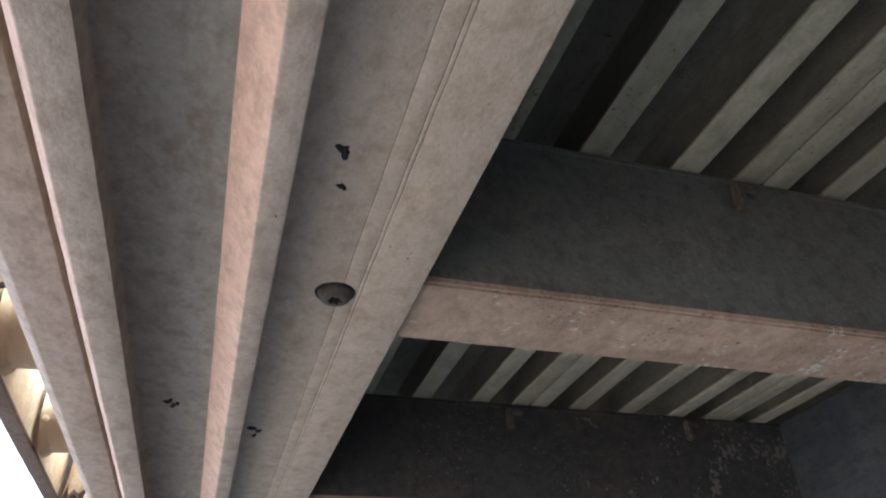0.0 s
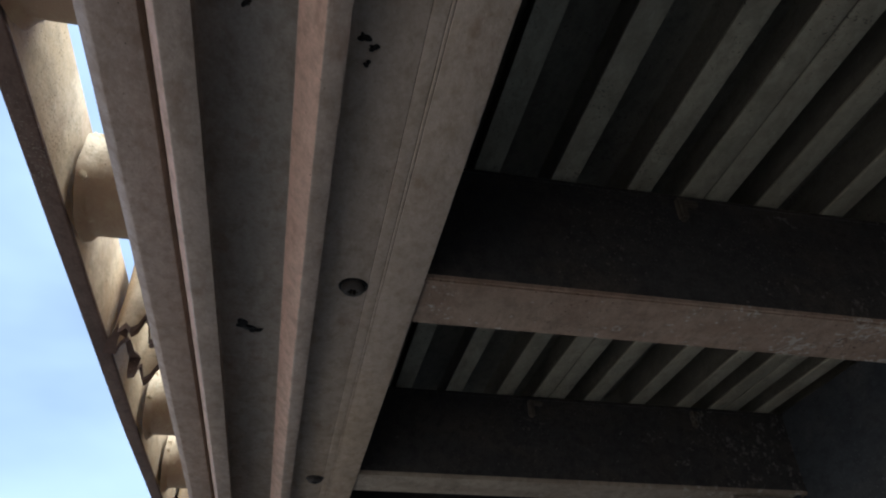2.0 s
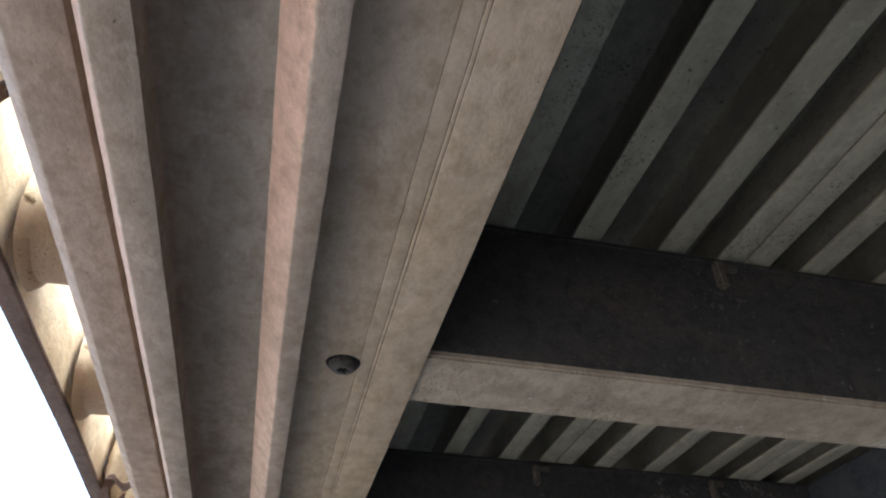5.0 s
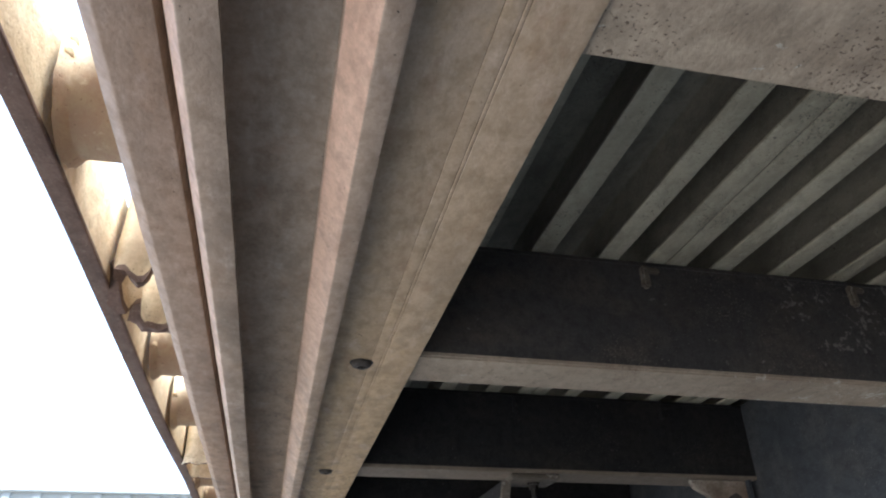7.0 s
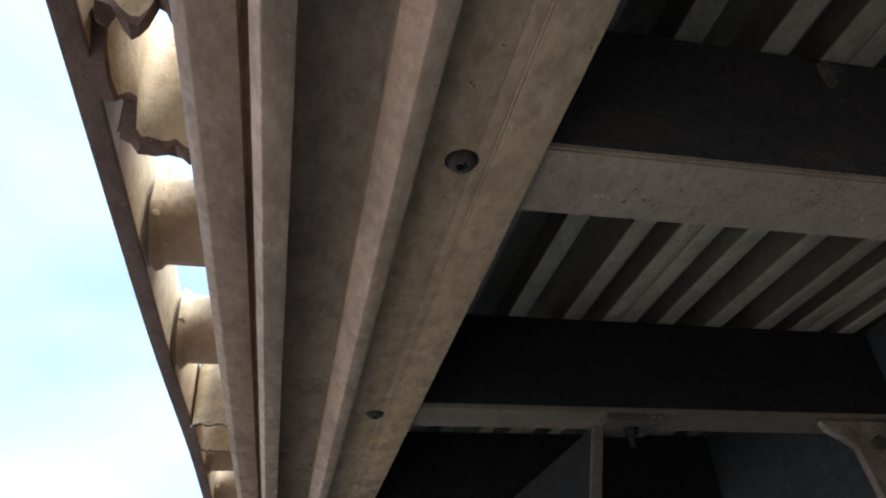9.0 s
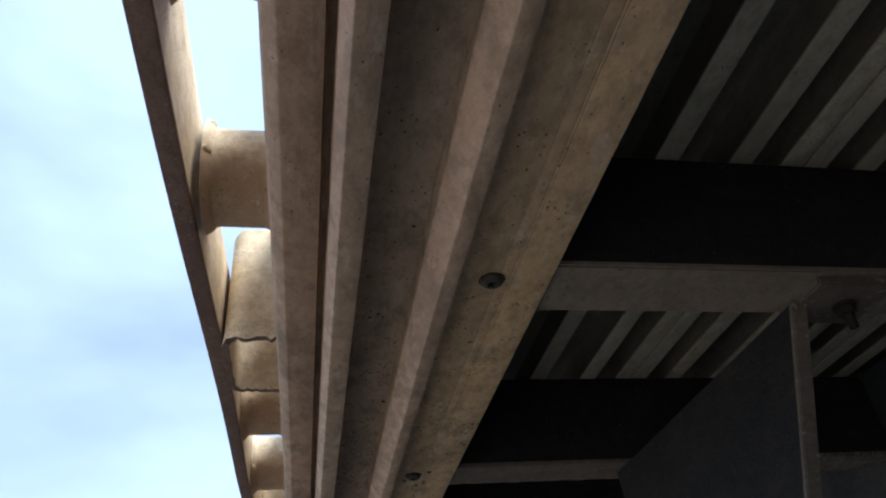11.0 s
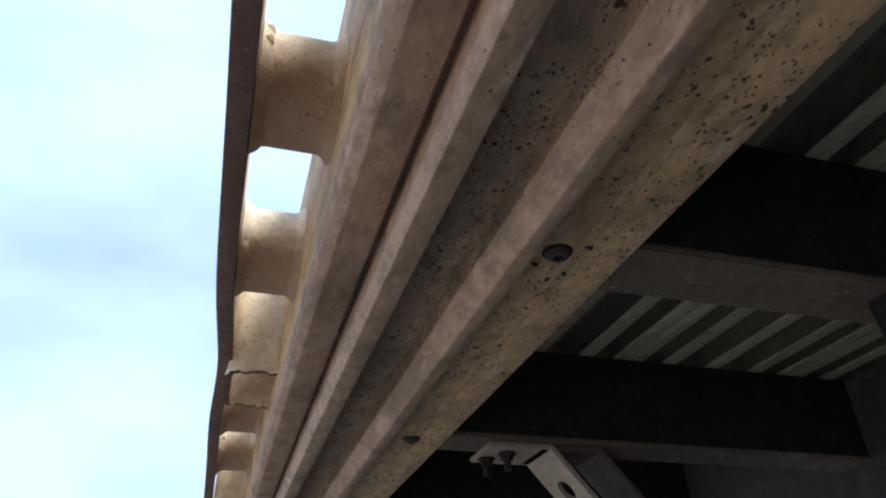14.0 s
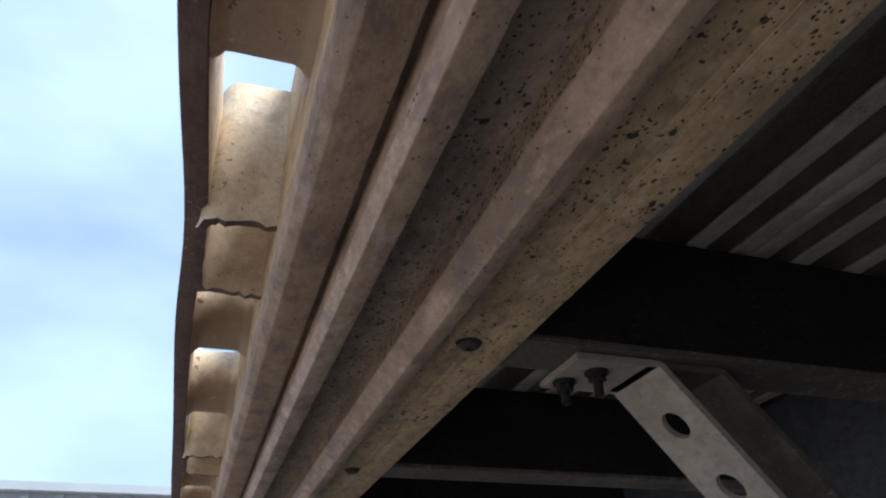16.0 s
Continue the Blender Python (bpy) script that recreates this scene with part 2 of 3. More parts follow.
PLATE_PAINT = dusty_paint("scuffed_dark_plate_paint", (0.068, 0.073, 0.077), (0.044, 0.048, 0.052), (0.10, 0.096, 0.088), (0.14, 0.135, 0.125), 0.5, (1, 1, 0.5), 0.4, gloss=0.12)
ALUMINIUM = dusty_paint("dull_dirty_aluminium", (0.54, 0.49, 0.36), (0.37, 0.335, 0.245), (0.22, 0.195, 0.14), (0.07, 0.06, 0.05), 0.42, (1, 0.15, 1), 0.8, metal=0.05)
# darker copy of the aluminium: shade between the deck ribs put into colour
SHADED_SKIN = dusty_paint("grimy_oxidised_aluminium", (0.25, 0.23, 0.175), (0.165, 0.15, 0.115), (0.085, 0.075, 0.06), (0.05, 0.045, 0.04), 0.4, (1, 0.15, 1), 0.8, metal=0.05)
FLAKED = dusty_paint("flaking_rusty_paint", (0.46, 0.42, 0.35), (0.22, 0.16, 0.11), (0.12, 0.07, 0.04), (0.05, 0.035, 0.03), 0.8, (1, 1, 1), 2.5)
BRACKET_PAINT = dusty_paint("beige_bracket_paint", (0.42, 0.36, 0.28), (0.34, 0.285, 0.215), (0.25, 0.2, 0.15), (0.12, 0.09, 0.07), 0.6, (1, 1, 1), 0.7)
RUST_EDGE = dusty_paint("scraped_rusty_edge", (0.20, 0.135, 0.105), (0.14, 0.09, 0.07), (0.085, 0.05, 0.04), (0.30, 0.25, 0.20), 0.7, (1, 0.4, 1), 0.7)
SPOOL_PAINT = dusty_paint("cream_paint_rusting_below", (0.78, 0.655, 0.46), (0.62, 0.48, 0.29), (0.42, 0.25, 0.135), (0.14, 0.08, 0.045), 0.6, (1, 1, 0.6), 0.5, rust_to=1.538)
TAR = dusty_paint("black_tar", (0.028, 0.024, 0.02), (0.02, 0.018, 0.015), (0.04, 0.03, 0.022), (0.06, 0.05, 0.04), 0.45, (1, 1, 1), 0.7)
SCREW_STEEL = dusty_paint("grimy_screw_steel", (0.11, 0.095, 0.08), (0.07, 0.06, 0.05), (0.07, 0.05, 0.036), (0.03, 0.025, 0.02), 0.5, (1, 1, 1), 1.0)


def earth():
    k = Nodes("dry_brown_earth", 0.95)
    c = k.mix(k.ramp(k.noise(0.6, 6.0), 0.35, 0.65), (0.275, 0.235, 0.195), (0.21, 0.18, 0.15))
    g = k.noise(18.0, 6.0, 0.7)
    c = k.mix(k.ramp(g, 0.5, 0.75, 0.0, 0.6), c, (0.30, 0.26, 0.215))
    return k.finish(c, g, 0.6, 0.02)


def ribbed_sheet():
    k = Nodes("pale_ribbed_sheet", 0.5)
    c = k.mix(k.ramp(k.noise(0.5, 5.0, 0.6, (1, 1, 0.2)), 0.4, 0.7), (0.30, 0.32, 0.31), (0.24, 0.26, 0.255))
    return k.finish(c, k.noise(4.0), 0.1, 0.01)


EARTH, SHEET = earth(), ribbed_sheet()


# ---- mesh helpers ----
def box(bm, x0, x1, y0, y1, z0, z1, bevel=0.0):
    made = bmesh.ops.create_cube(bm, size=1.0, matrix=Matrix.Translation(((x0 + x1) / 2, (y0 + y1) / 2, (z0 + z1) / 2)) @ Matrix.Diagonal((x1 - x0, y1 - y0, z1 - z0, 1)))
    if bevel:
        edges = list({e for v in made["verts"] for e in v.link_edges})
        bmesh.ops.bevel(bm, geom=edges, offset=bevel, segments=2, affect="EDGES")
    return bm


def rounded(points, radius=0.0015, steps=3):
    """The closed outline with its corners rounded off."""
    out, n = [], len(points)
    for i in range(n):
        p, a, b = Vector(points[i]), Vector(points[i - 1]), Vector(points[(i + 1) % n])
        r = min(radius, (a - p).length * 0.45, (b - p).length * 0.45)
        s, e = p + (a - p).normalized() * r, p + (b - p).normalized() * r
        for j in range(steps + 1):
            u = j / steps
            out.append(s * (1 - u) ** 2 + p * 2 * u * (1 - u) + e * u ** 2)
    return out


def extrude(bm, outline, y0, y1, cuts=1, wave=None, stops=None, dents=0.0):
    """Draws an outline of (x, z) along y. wave(y): a sideways and upward shift. dents: how uneven its edges are."""
    rings = []
    for y in stops if stops else [y0 + (y1 - y0) * i / cuts for i in range(cuts + 1)]:
        dx, dz = wave(y) if wave else (0, 0)
        ring = []
        for x, z in outline:
            if dents:
                n = noise.noise_vector(Vector((x * 60, y * 45, z * 60)))
                w = noise.noise_vector(Vector((x * 25, y * 9, z * 25)))
                ring.append(bm.verts.new((x + dx + dents * (n.x + 0.7 * w.x), y, z + dz + dents * (n.z + 0.7 * w.z))))
            else:
                ring.append(bm.verts.new((x + dx, y, z + dz)))
        rings.append(ring)
    n = len(outline)
    for a, b in zip(rings, rings[1:]):
        for i in range(n):
            bm.faces.new((a[i], a[(i + 1) % n], b[(i + 1) % n], b[i]))
    bm.faces.new(rings[0])
    bm.faces.new(rings[-1][::-1])
    return bm


def mesh_of(bm, name, material, smooth=35):
    bmesh.ops.recalc_face_normals(bm, faces=bm.faces)
    me = bpy.data.meshes.new(name)
    bm.to_mesh(me)
    bm.free()
    me.materials.append(material)
    if smooth:
        me.polygons.foreach_set("use_smooth", [True] * len(me.polygons))
        me.set_sharp_from_angle(angle=radians(smooth))
    return me


def part(name, bm, material, parent, label="", smooth=35):
    ob = new(name, mesh_of(bm, name, material, smooth))
    ob.parent = parent
    return tagged(ob, label)


def again(ob, parent, at):
    """Another object on the same mesh, moved by at; its own children are copied too."""
    twin = new(ob.name.split(".")[0], ob.data)
    twin.parent = parent
    twin.matrix_basis = Matrix.Translation(at)
    if "label" in ob:
        twin["label"] = ob["label"]
    for child in ob.children:
        c = new(child.name.split(".")[0], child.data)
        c.parent = twin
        c.matrix_basis = child.matrix_basis
        if "label" in child:
            c["label"] = child["label"]
    return twin


# ---- the setting ----
bm = bmesh.new()
bmesh.ops.create_grid(bm, x_segments=40, y_segments=40, size=1500)
ground = tagged(new("ground", mesh_of(bm, "ground", EARTH)), "dry brown bare earth of the yard", "ground", kind="structure")

# unseen wall, added to keep light from the right off the underside
building = tagged(new("building_wall", mesh_of(box(bmesh.new(), 2.42, 2.65, -16, 14, 0, 2.4), "building_wall", SHEET)), "plain grey sheet wall, added unseen to block light from the right", "wall", kind="structure")

# ---- trailer: measures ----
LIP = 1.45            # underside of the side rail's lip
STEP = 0.41           # from crossmember to crossmember
Y0, Y1 = -5.4, 8.2    # the stretch of trailer that is built
FLANGE = LIP + 0.008  # underside of the crossmembers
TOP = 1.571           # top of the crossmembers
DECK = 1.620          # underside of the deck's skin
RAIL_X = -0.152       # outer face of the side rail
RUB_X = -0.202        # inner face of the rub rail
BEAM_X = 0.64
POCKET, POCKET_AT = 0.60, 1.845

trailer = tagged(new("flatbed_trailer"), "weathered tan flatbed trailer seen from beneath its edge", "trailer")

# side rail: lip, two ridges, groove, rounded outer edge, web and top flange
SEAT = LIP + 0.005    # underside of the lip
profile = [(0.046, LIP + 0.0078), (0.046, SEAT), (0.0179, SEAT), (0.0176, SEAT + 0.0006), (0.0173, SEAT), (0.0159, SEAT), (0.0156, SEAT + 0.0006), (0.0153, SEAT),
           (0.0078, SEAT), (0.0075, SEAT + 0.0006), (0.0072, SEAT), (-0.0312, SEAT), (-0.0312, LIP - 0.0060), (-0.0275, LIP - 0.0110), (-0.0385, LIP - 0.0115), (-0.0512, LIP + 0.002),
           (-0.0515, LIP + 0.018), (-0.0990, LIP + 0.018), (-0.0990, LIP - 0.0060), (-0.0940, LIP - 0.0110), (-0.1095, LIP - 0.0115), (-0.1152, LIP - 0.003), (-0.1158, LIP + 0.013),
           (-0.1200, LIP + 0.013), (-0.1208, LIP + 0.004), (-0.1430, LIP + 0.004), (-0.1500, LIP + 0.009), (RAIL_X, LIP + 0.018), (RAIL_X, DECK + 0.006), (0.045, DECK + 0.006), (0.045, DECK - 0.001),
           (-0.1440, DECK - 0.001), (-0.1440, LIP + 0.028), (-0.030, LIP + 0.0185), (-0.024, LIP + 0.0078)]


def rail_wave(y):
    return 0.0008 * math.sin(y * 2.3 + 0.4), 0.0006 * math.sin(y * 3.1)


stops = [Y0 + 0.2 * i for i in range(24)] + [-0.6 + 0.0075 * i for i in range(680)] + [4.5 + 0.1 * i for i in range(38)]
bm = extrude(bmesh.new(), rounded(profile, 0.0009, 2), Y0, Y1, 120, rail_wave, stops, 0.00022)
for f in bm.faces:
    f.normal_update()
    c = f.calc_center_median()
    if c.z > LIP + 0.019:
        continue
    # channel floor and ridge walls get the paint with shade in it
    if -0.0995 < c.x < -0.0510 and LIP + 0.004 < c.z:
        f.material_index = 1
    elif (-0.0516 < c.x < -0.0380 or -0.1156 < c.x < -0.1090) and c.z < LIP + 0.004 and 0.25 < abs(f.normal.x) < 0.95:
        f.material_index = 2
    elif -0.0516 < c.x < -0.0268 or -0.1156 < c.x < -0.0930:
        f.material_index = 3
    elif c.x < -0.115:
        f.material_index = 4
side_rail = part("side_rail", bm, LIP_PAINT, trailer, "dusty tan extruded side rail with two rubbed ridges, left facets coloured as lit")
for m in (CHANNEL_PAINT, LIT_FACET_PAINT, RIDGE_PAINT, OUTER_PAINT):
    side_rail.data.materials.append(m)

# rub rail: flat bar, knocked out of true here and there
def rub_wave(y):
    bulge = 0.007 * math.exp(-((y - 2.42) / 0.13) ** 2) - 0.003 * math.exp(-((y - 1.6) / 0.2) ** 2) - 0.006 * math.exp(-((y - 0.8) / 0.7) ** 2) - 0.002
    return 0.0008 * math.sin(y * 7.3) + bulge, 0.0015 * math.sin(y * 2.7) + 0.0008 * math.sin(y * 13.0)


edge = [(RUB_X + 0.0004, 1.5055), (RUB_X + 0.0004, 1.5095), (RUB_X - 0.0144, 1.5095), (RUB_X - 0.0144, 1.5055)]
bar = [(RUB_X, 1.507), (RUB_X, 1.584), (RUB_X - 0.0140, 1.584), (RUB_X - 0.0140, 1.507)]
rub_rail = part("rub_rail", extrude(bmesh.new(), rounded(bar, 0.0018), Y0, Y1, 400, rub_wave), CREAM_PAINT, trailer, "cream rub rail of scraped flat bar")


part("scraped_edge", extrude(bmesh.new(), rounded(edge, 0.0012), Y0, Y1, 400, rub_wave), RUST_EDGE, rub_rail, "rust-brown scraped lower edge")

# spools and stake pockets between side rail and rub rail
def spool_mesh(seed):
    rng = random.Random(seed)
    bm = bmesh.new()
    ring, r = 40, 0.0365
    rows = []
    for x, grow in ((RUB_X - 0.001, 0.006), (RUB_X + 0.003, 0.0035), (RUB_X + 0.006, 0.0005), (RUB_X + 0.009, 0), (RUB_X + 0.025, 0), (RAIL_X - 0.009, 0), (RAIL_X - 0.006, 0.001), (RAIL_X - 0.003, 0.004), (RAIL_X + 0.001, 0.0065)):
        row = []
        for i in range(ring):
            a = 2 * math.pi * i / ring
            q = r + grow * (0.75 + 0.5 * rng.random())
            row.append(bm.verts.new((x, q * math.cos(a), q * math.sin(a))))
        rows.append(row)
    for a, b in zip(rows, rows[1:]):
        for i in range(ring):
            bm.faces.new((a[i], a[(i + 1) % ring], b[(i + 1) % ring], b[i]))
    return bm


def pocket_mesh(seed, torn=0.0):
    """A bent-plate pocket, open above and below, its lower edge rough with weld or torn."""
    rng = random.Random(seed)
    bm = bmesh.new()
    half, low, high, thick = 0.0485, 1.492, 1.612, 0.0045
    path = []
    for i in range(9):
        path.append((RAIL_X + 0.001 + (RUB_X + 0.0160 - RAIL_X) * i / 8, -half))
    for i in range(1, 6):
        a = math.pi / 2 * i / 6
        path.append((RUB_X + 0.0160 - 0.011 * math.sin(a), -half + 0.011 * (1 - math.cos(a))))
    for i in range(8):
        path.append((RUB_X + 0.0050, -half + 0.011 + (2 * half - 0.022) * i / 7))
    for i in range(1, 6):
        a = math.pi / 2 * (1 - i / 6)
        path.append((RUB_X + 0.0160 - 0.011 * math.sin(a), half - 0.011 * (1 - math.cos(a))))
    for i in range(9):
        path.append((RUB_X + 0.0160 + (RAIL_X + 0.001 - RUB_X - 0.0160) * i / 8, half))
    n, rowsz = len(path), 12
    shells = ([], [])
    for i, (x, y) in enumerate(path):
        before, after = path[max(i - 1, 0)], path[min(i + 1, n - 1)]
        along = Vector((after[0] - before[0], after[1] - before[1])).normalized()
        out = Vector((along.y, -along.x)) * -1.0
        if out.dot(Vector((x - RAIL_X, y))) < 0:
            out = -out
        u = max(0.0, min(1.0, (RAIL_X - x) / (RAIL_X - RUB_X)))
        top = high - 0.016 * max(0.0, (u - 0.72) / 0.28) ** 2
        rough = (0.0022 * (rng.random() - 0.5) + 0.0010 * math.sin(i * 1.7 + 2.0 * math.sin(i * 0.6))) * (1 - 0.7 * torn)
        tear = torn * (0.06 * abs(noise.noise(Vector((i * 0.30, seed * 3.7, 0.5)))) + 0.0015 * rng.random())
        bottom = low + rough + tear
        swell = (0.0016 + 0.0035 * torn * rng.random()) * (1 + 0.6 * math.sin(i * 1.9 + math.sin(i * 0.8)))
        for side, shell in enumerate(shells):
            col = []
            for j in range(rowsz + 1):
                v = j / rowsz
                bend = torn * 0.014 * (1 - v) ** 3 * noise.noise(Vector((i * 0.22 + 9, seed * 1.9, v * 2)))
                push = bend + (swell * max(0.0, 1 - v * 9) + (thick if side else 0.0)) * (1 if side else -0.4)
                col.append(bm.verts.new((x + out.x * push, y + out.y * push, bottom + (top - bottom) * v ** 1.25)))
            shell.append(col)
    inner, outer = shells
    for shell in shells:
        for a, b in zip(shell, shell[1:]):
            for j in range(rowsz):
                f = bm.faces.new((a[j], b[j], b[j + 1], a[j + 1]))
                f.material_index = 1 if torn and j == 0 else 0
    for j in (0, rowsz):
        for i in range(n - 1):
            f = bm.faces.new((inner[i][j], inner[i + 1][j], outer[i + 1][j], outer[i][j]))
            f.material_index = 0 if j else 1
    for i in (0, n - 1):
        for j in range(rowsz):
            bm.faces.new((inner[i][j], inner[i][j + 1], outer[i][j + 1], outer[i][j]))
    return bm


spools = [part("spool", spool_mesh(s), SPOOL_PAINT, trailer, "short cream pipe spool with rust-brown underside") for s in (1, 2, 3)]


def weld_mesh():
    bm = bmesh.new()
    rng = random.Random(4)
    bmesh.ops.create_icosphere(bm, subdivisions=2, radius=0.0036)
    for v in bm.verts:
        v.co = v.co * (0.75 + 0.45 * rng.random())
    return bm


WELD = mesh_of(weld_mesh(), "weld", CREAM_PAINT)
for n, spool in enumerate(spools):
    for a in (2.2 + 0.3 * n, 3.6 - 0.25 * n):
        weld = new("weld", WELD)
        weld.parent = spool
        weld.location = (RUB_X + 0.002, 0.0385 * math.cos(a), 0.0385 * math.sin(a))
pockets = {}
for key, seed, torn in (("a", 5, 0.0), ("b", 6, 0.0), ("torn_a", 7, 1.0), ("torn_b", 8, 0.9)):
    words = "cream stake pocket with a torn crumpled lower edge" if torn else "cream stake pocket with a rough welded lower edge"
    pockets[key] = part("stake_pocket", pocket_mesh(seed, torn), CREAM_PAINT, trailer, words)
    pockets[key].data.materials.append(RUST_EDGE)
used = set()
count = 0
for k in range(-12, 11):
    y = POCKET_AT + POCKET * k
    if not Y0 + 0.1 < y < Y1 - 0.1:
        continue
    key = {-2: "torn_a", -1: "torn_b"}.get(k, "ab"[k % 2])
    if key in used:
        again(pockets[key], trailer, (0, y, 0))
    else:
        pockets[key].location = (0, y, 0)
        used.add(key)
    if k == 0:
        bm = bmesh.new()
        bmesh.ops.create_icosphere(bm, subdivisions=3, radius=1.0)
        for v in bm.verts:
            n = noise.noise_vector(v.co * 1.7)
            v.co = Vector((v.co.x * 0.0022 + v.co.z * 0.003, v.co.y * 0.0028, v.co.z * 0.0072)) + n * 0.0011
        stub = part("weld_drip", bm, TAR, pockets[key], "dark rusty drip of weld inside the pocket")
        stub.location = (-0.184, 0.0478, 1.534)
    for side in (-0.2, 0.2):
        at = (0, y + side, 1.5455)
        if count < 3:
            spools[count].location = at
        else:
            again(spools[count % 3], trailer, at)
        count += 1


# screws through the lip
def screw_mesh():
    bm = bmesh.new()
    ring = 36
    rows = []
    for r, z in ((0.0086, 0.0), (0.0086, -0.0010), (0.0082, -0.0026), (0.0073, -0.0040), (0.0058, -0.0048), (0.0044, -0.0050)):
        rows.append([bm.verts.new((r * math.cos(2 * math.pi * i / ring), r * math.sin(2 * math.pi * i / ring), z)) for i in range(ring)])
    for z in (-0.0049, -0.0003):
        star = []
        for i in range(ring):
            a = 2 * math.pi * i / ring
            r = 0.0034 + 0.0008 * math.cos(6 * a)
            star.append(bm.verts.new((r * math.cos(a), r * math.sin(a), z)))
        rows.append(star)
    for a, b in zip(rows, rows[1:]):
        for i in range(ring):
            bm.faces.new((a[i], a[(i + 1) % ring], b[(i + 1) % ring], b[i]))
    bm.faces.new(rows[-1])
    return bm


# dark ring standing in for the shaded, grimy recess round each screw
def shade_ring_mesh():
    bm = bmesh.new()
    ring, rows = 32, []
    for r, z in ((0.0087, 0.0002), (0.0087, -0.0008), (0.0098, -0.0008), (0.0104, 0.0002)):
        rows.append([bm.verts.new((r * math.cos(2 * math.pi * i / ring), r * math.sin(2 * math.pi * i / ring), z)) for i in range(ring)])
    for a, b in zip(rows, rows[1:]):
        for i in range(ring):
            bm.faces.new((a[i], a[(i + 1) % ring], b[(i + 1) % ring], b[i]))
    return bm


washer = part("washer", shade_ring_mesh(), TAR, side_rail, "black ring round a screw for recess shade and grime")
screw = part("screw", screw_mesh(), SCREW_STEEL, side_rail, "grimy star-socket button-head screw")
members = range(-13, 20)
for n, k in enumerate(members):
    at = ({0: 0.005, 1: -0.002, 5: -0.004, 6: 0.005}.get(k, 0.0015 * math.sin(k * 2.1)), STEP * k, SEAT + 0.0002)
    if n:
        again(screw, side_rail, at)
        again(washer, side_rail, at)
    else:
        screw.location = at
        washer.location = at

# crossmembers: channels with the web towards the rear and flanges pointing forward
FLANGE_MID, FLANGE_HALF = 0.017, 0.030


def crossmember(k):
    y = STEP * k + FLANGE_MID
    near, away = y - FLANGE_HALF, y + FLANGE_HALF
    # webs further back take the blacks lifted for haze and tone
    black = HAZE_BLACK if k < 1 else LIFTED_BLACK if k < 4 else BLACK_PAINT
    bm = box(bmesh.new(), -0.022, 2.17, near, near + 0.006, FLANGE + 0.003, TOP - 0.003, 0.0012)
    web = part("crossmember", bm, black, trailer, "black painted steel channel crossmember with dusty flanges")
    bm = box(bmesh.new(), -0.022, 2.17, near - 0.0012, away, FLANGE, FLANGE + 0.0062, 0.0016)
    # flange colour gets darker from the rear crossmembers to the front
    part("bottom_flange", bm, FLANGE_PAINT if k < 2 else FLANGE_TAN if k < 4 else FLANGE_DULL if k < 5 else FLANGE_DARK, web, "dusty tan flange face" if k < 5 else "dark flange face")
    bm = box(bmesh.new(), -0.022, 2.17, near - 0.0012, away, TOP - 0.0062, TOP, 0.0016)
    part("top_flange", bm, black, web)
    for x in (0.268, 0.50):
        bm = bmesh.new()
        box(bm, x - 0.005, x + 0.003, near - 0.007, near + 0.001, TOP - 0.030, TOP - 0.0065, 0.002)
        box(bm, x - 0.004, x + 0.016, near - 0.004, near + 0.001, TOP - 0.013, TOP - 0.0065, 0.0015)
        part("clip", bm, FLANGE_DARK if k < 4 else BLACK_PAINT, web, "small bent fastening clip under the deck")
    return web


for k in members:
    crossmember(k)


# deck planks: skin with three legs and a shared joint
PLANK, JOINT = 0.256, 0.295


def plank(i):
    x0, x1 = JOINT + PLANK * i, JOINT + PLANK * (i + 1)
    b, t = TOP + 0.001, DECK
    pts = [(x0 + 0.0008, t + 0.004), (x0 + 0.0008, b), (x0 + 0.022, b), (x0 + 0.022, b + 0.003), (x0 + 0.006, b + 0.004), (x0 + 0.006, t)]
    for d in (0.062, 0.128, 0.196):
        m = x0 + d
        pts += [(m - 0.0025, t), (m - 0.0025, b + 0.004), (m - 0.0118, b + 0.003), (m - 0.0118, b), (m + 0.0098, b), (m + 0.0098, b + 0.003), (m + 0.0025, b + 0.004), (m + 0.0025, t)]
    pts += [(x1 - 0.006, t), (x1 - 0.006, b + 0.004), (x1 - 0.022, b + 0.003), (x1 - 0.022, b), (x1 - 0.0008, b), (x1 - 0.0008, t + 0.004)]
    bm = extrude(bmesh.new(), rounded(pts, 0.001, 2), Y0, Y1, 2)
    # faces up between the ribs take the shaded colour
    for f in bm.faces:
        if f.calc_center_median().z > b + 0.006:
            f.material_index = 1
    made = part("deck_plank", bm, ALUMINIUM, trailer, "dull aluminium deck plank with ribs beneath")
    made.data.materials.append(SHADED_SKIN)
    return made


for i in range(-1, 7):
    plank(i)


# main beams
def main_beam(x):
    beam = part("main_beam", box(bmesh.new(), x, x + 0.008, Y0, Y1, 1.05, TOP), PLATE_PAINT, trailer, "dark scuffed main beam web")
    part("beam_flange", box(bmesh.new(), x - 0.065, x + 0.073, Y0, Y1, 1.03, 1.05, 0.003), PLATE_PAINT, beam)
    return beam


main_beam(BEAM_X)
main_beam(1.35)

# the far side rail closes the trailer
far = [(2.04 - x, z) for x, z in profile[::-1]]
part("side_rail", extrude(bmesh.new(), rounded(far, 0.0016), Y0, Y1, 2), LIP_PAINT, trailer, "dusty tan extruded side rail of the far edge")


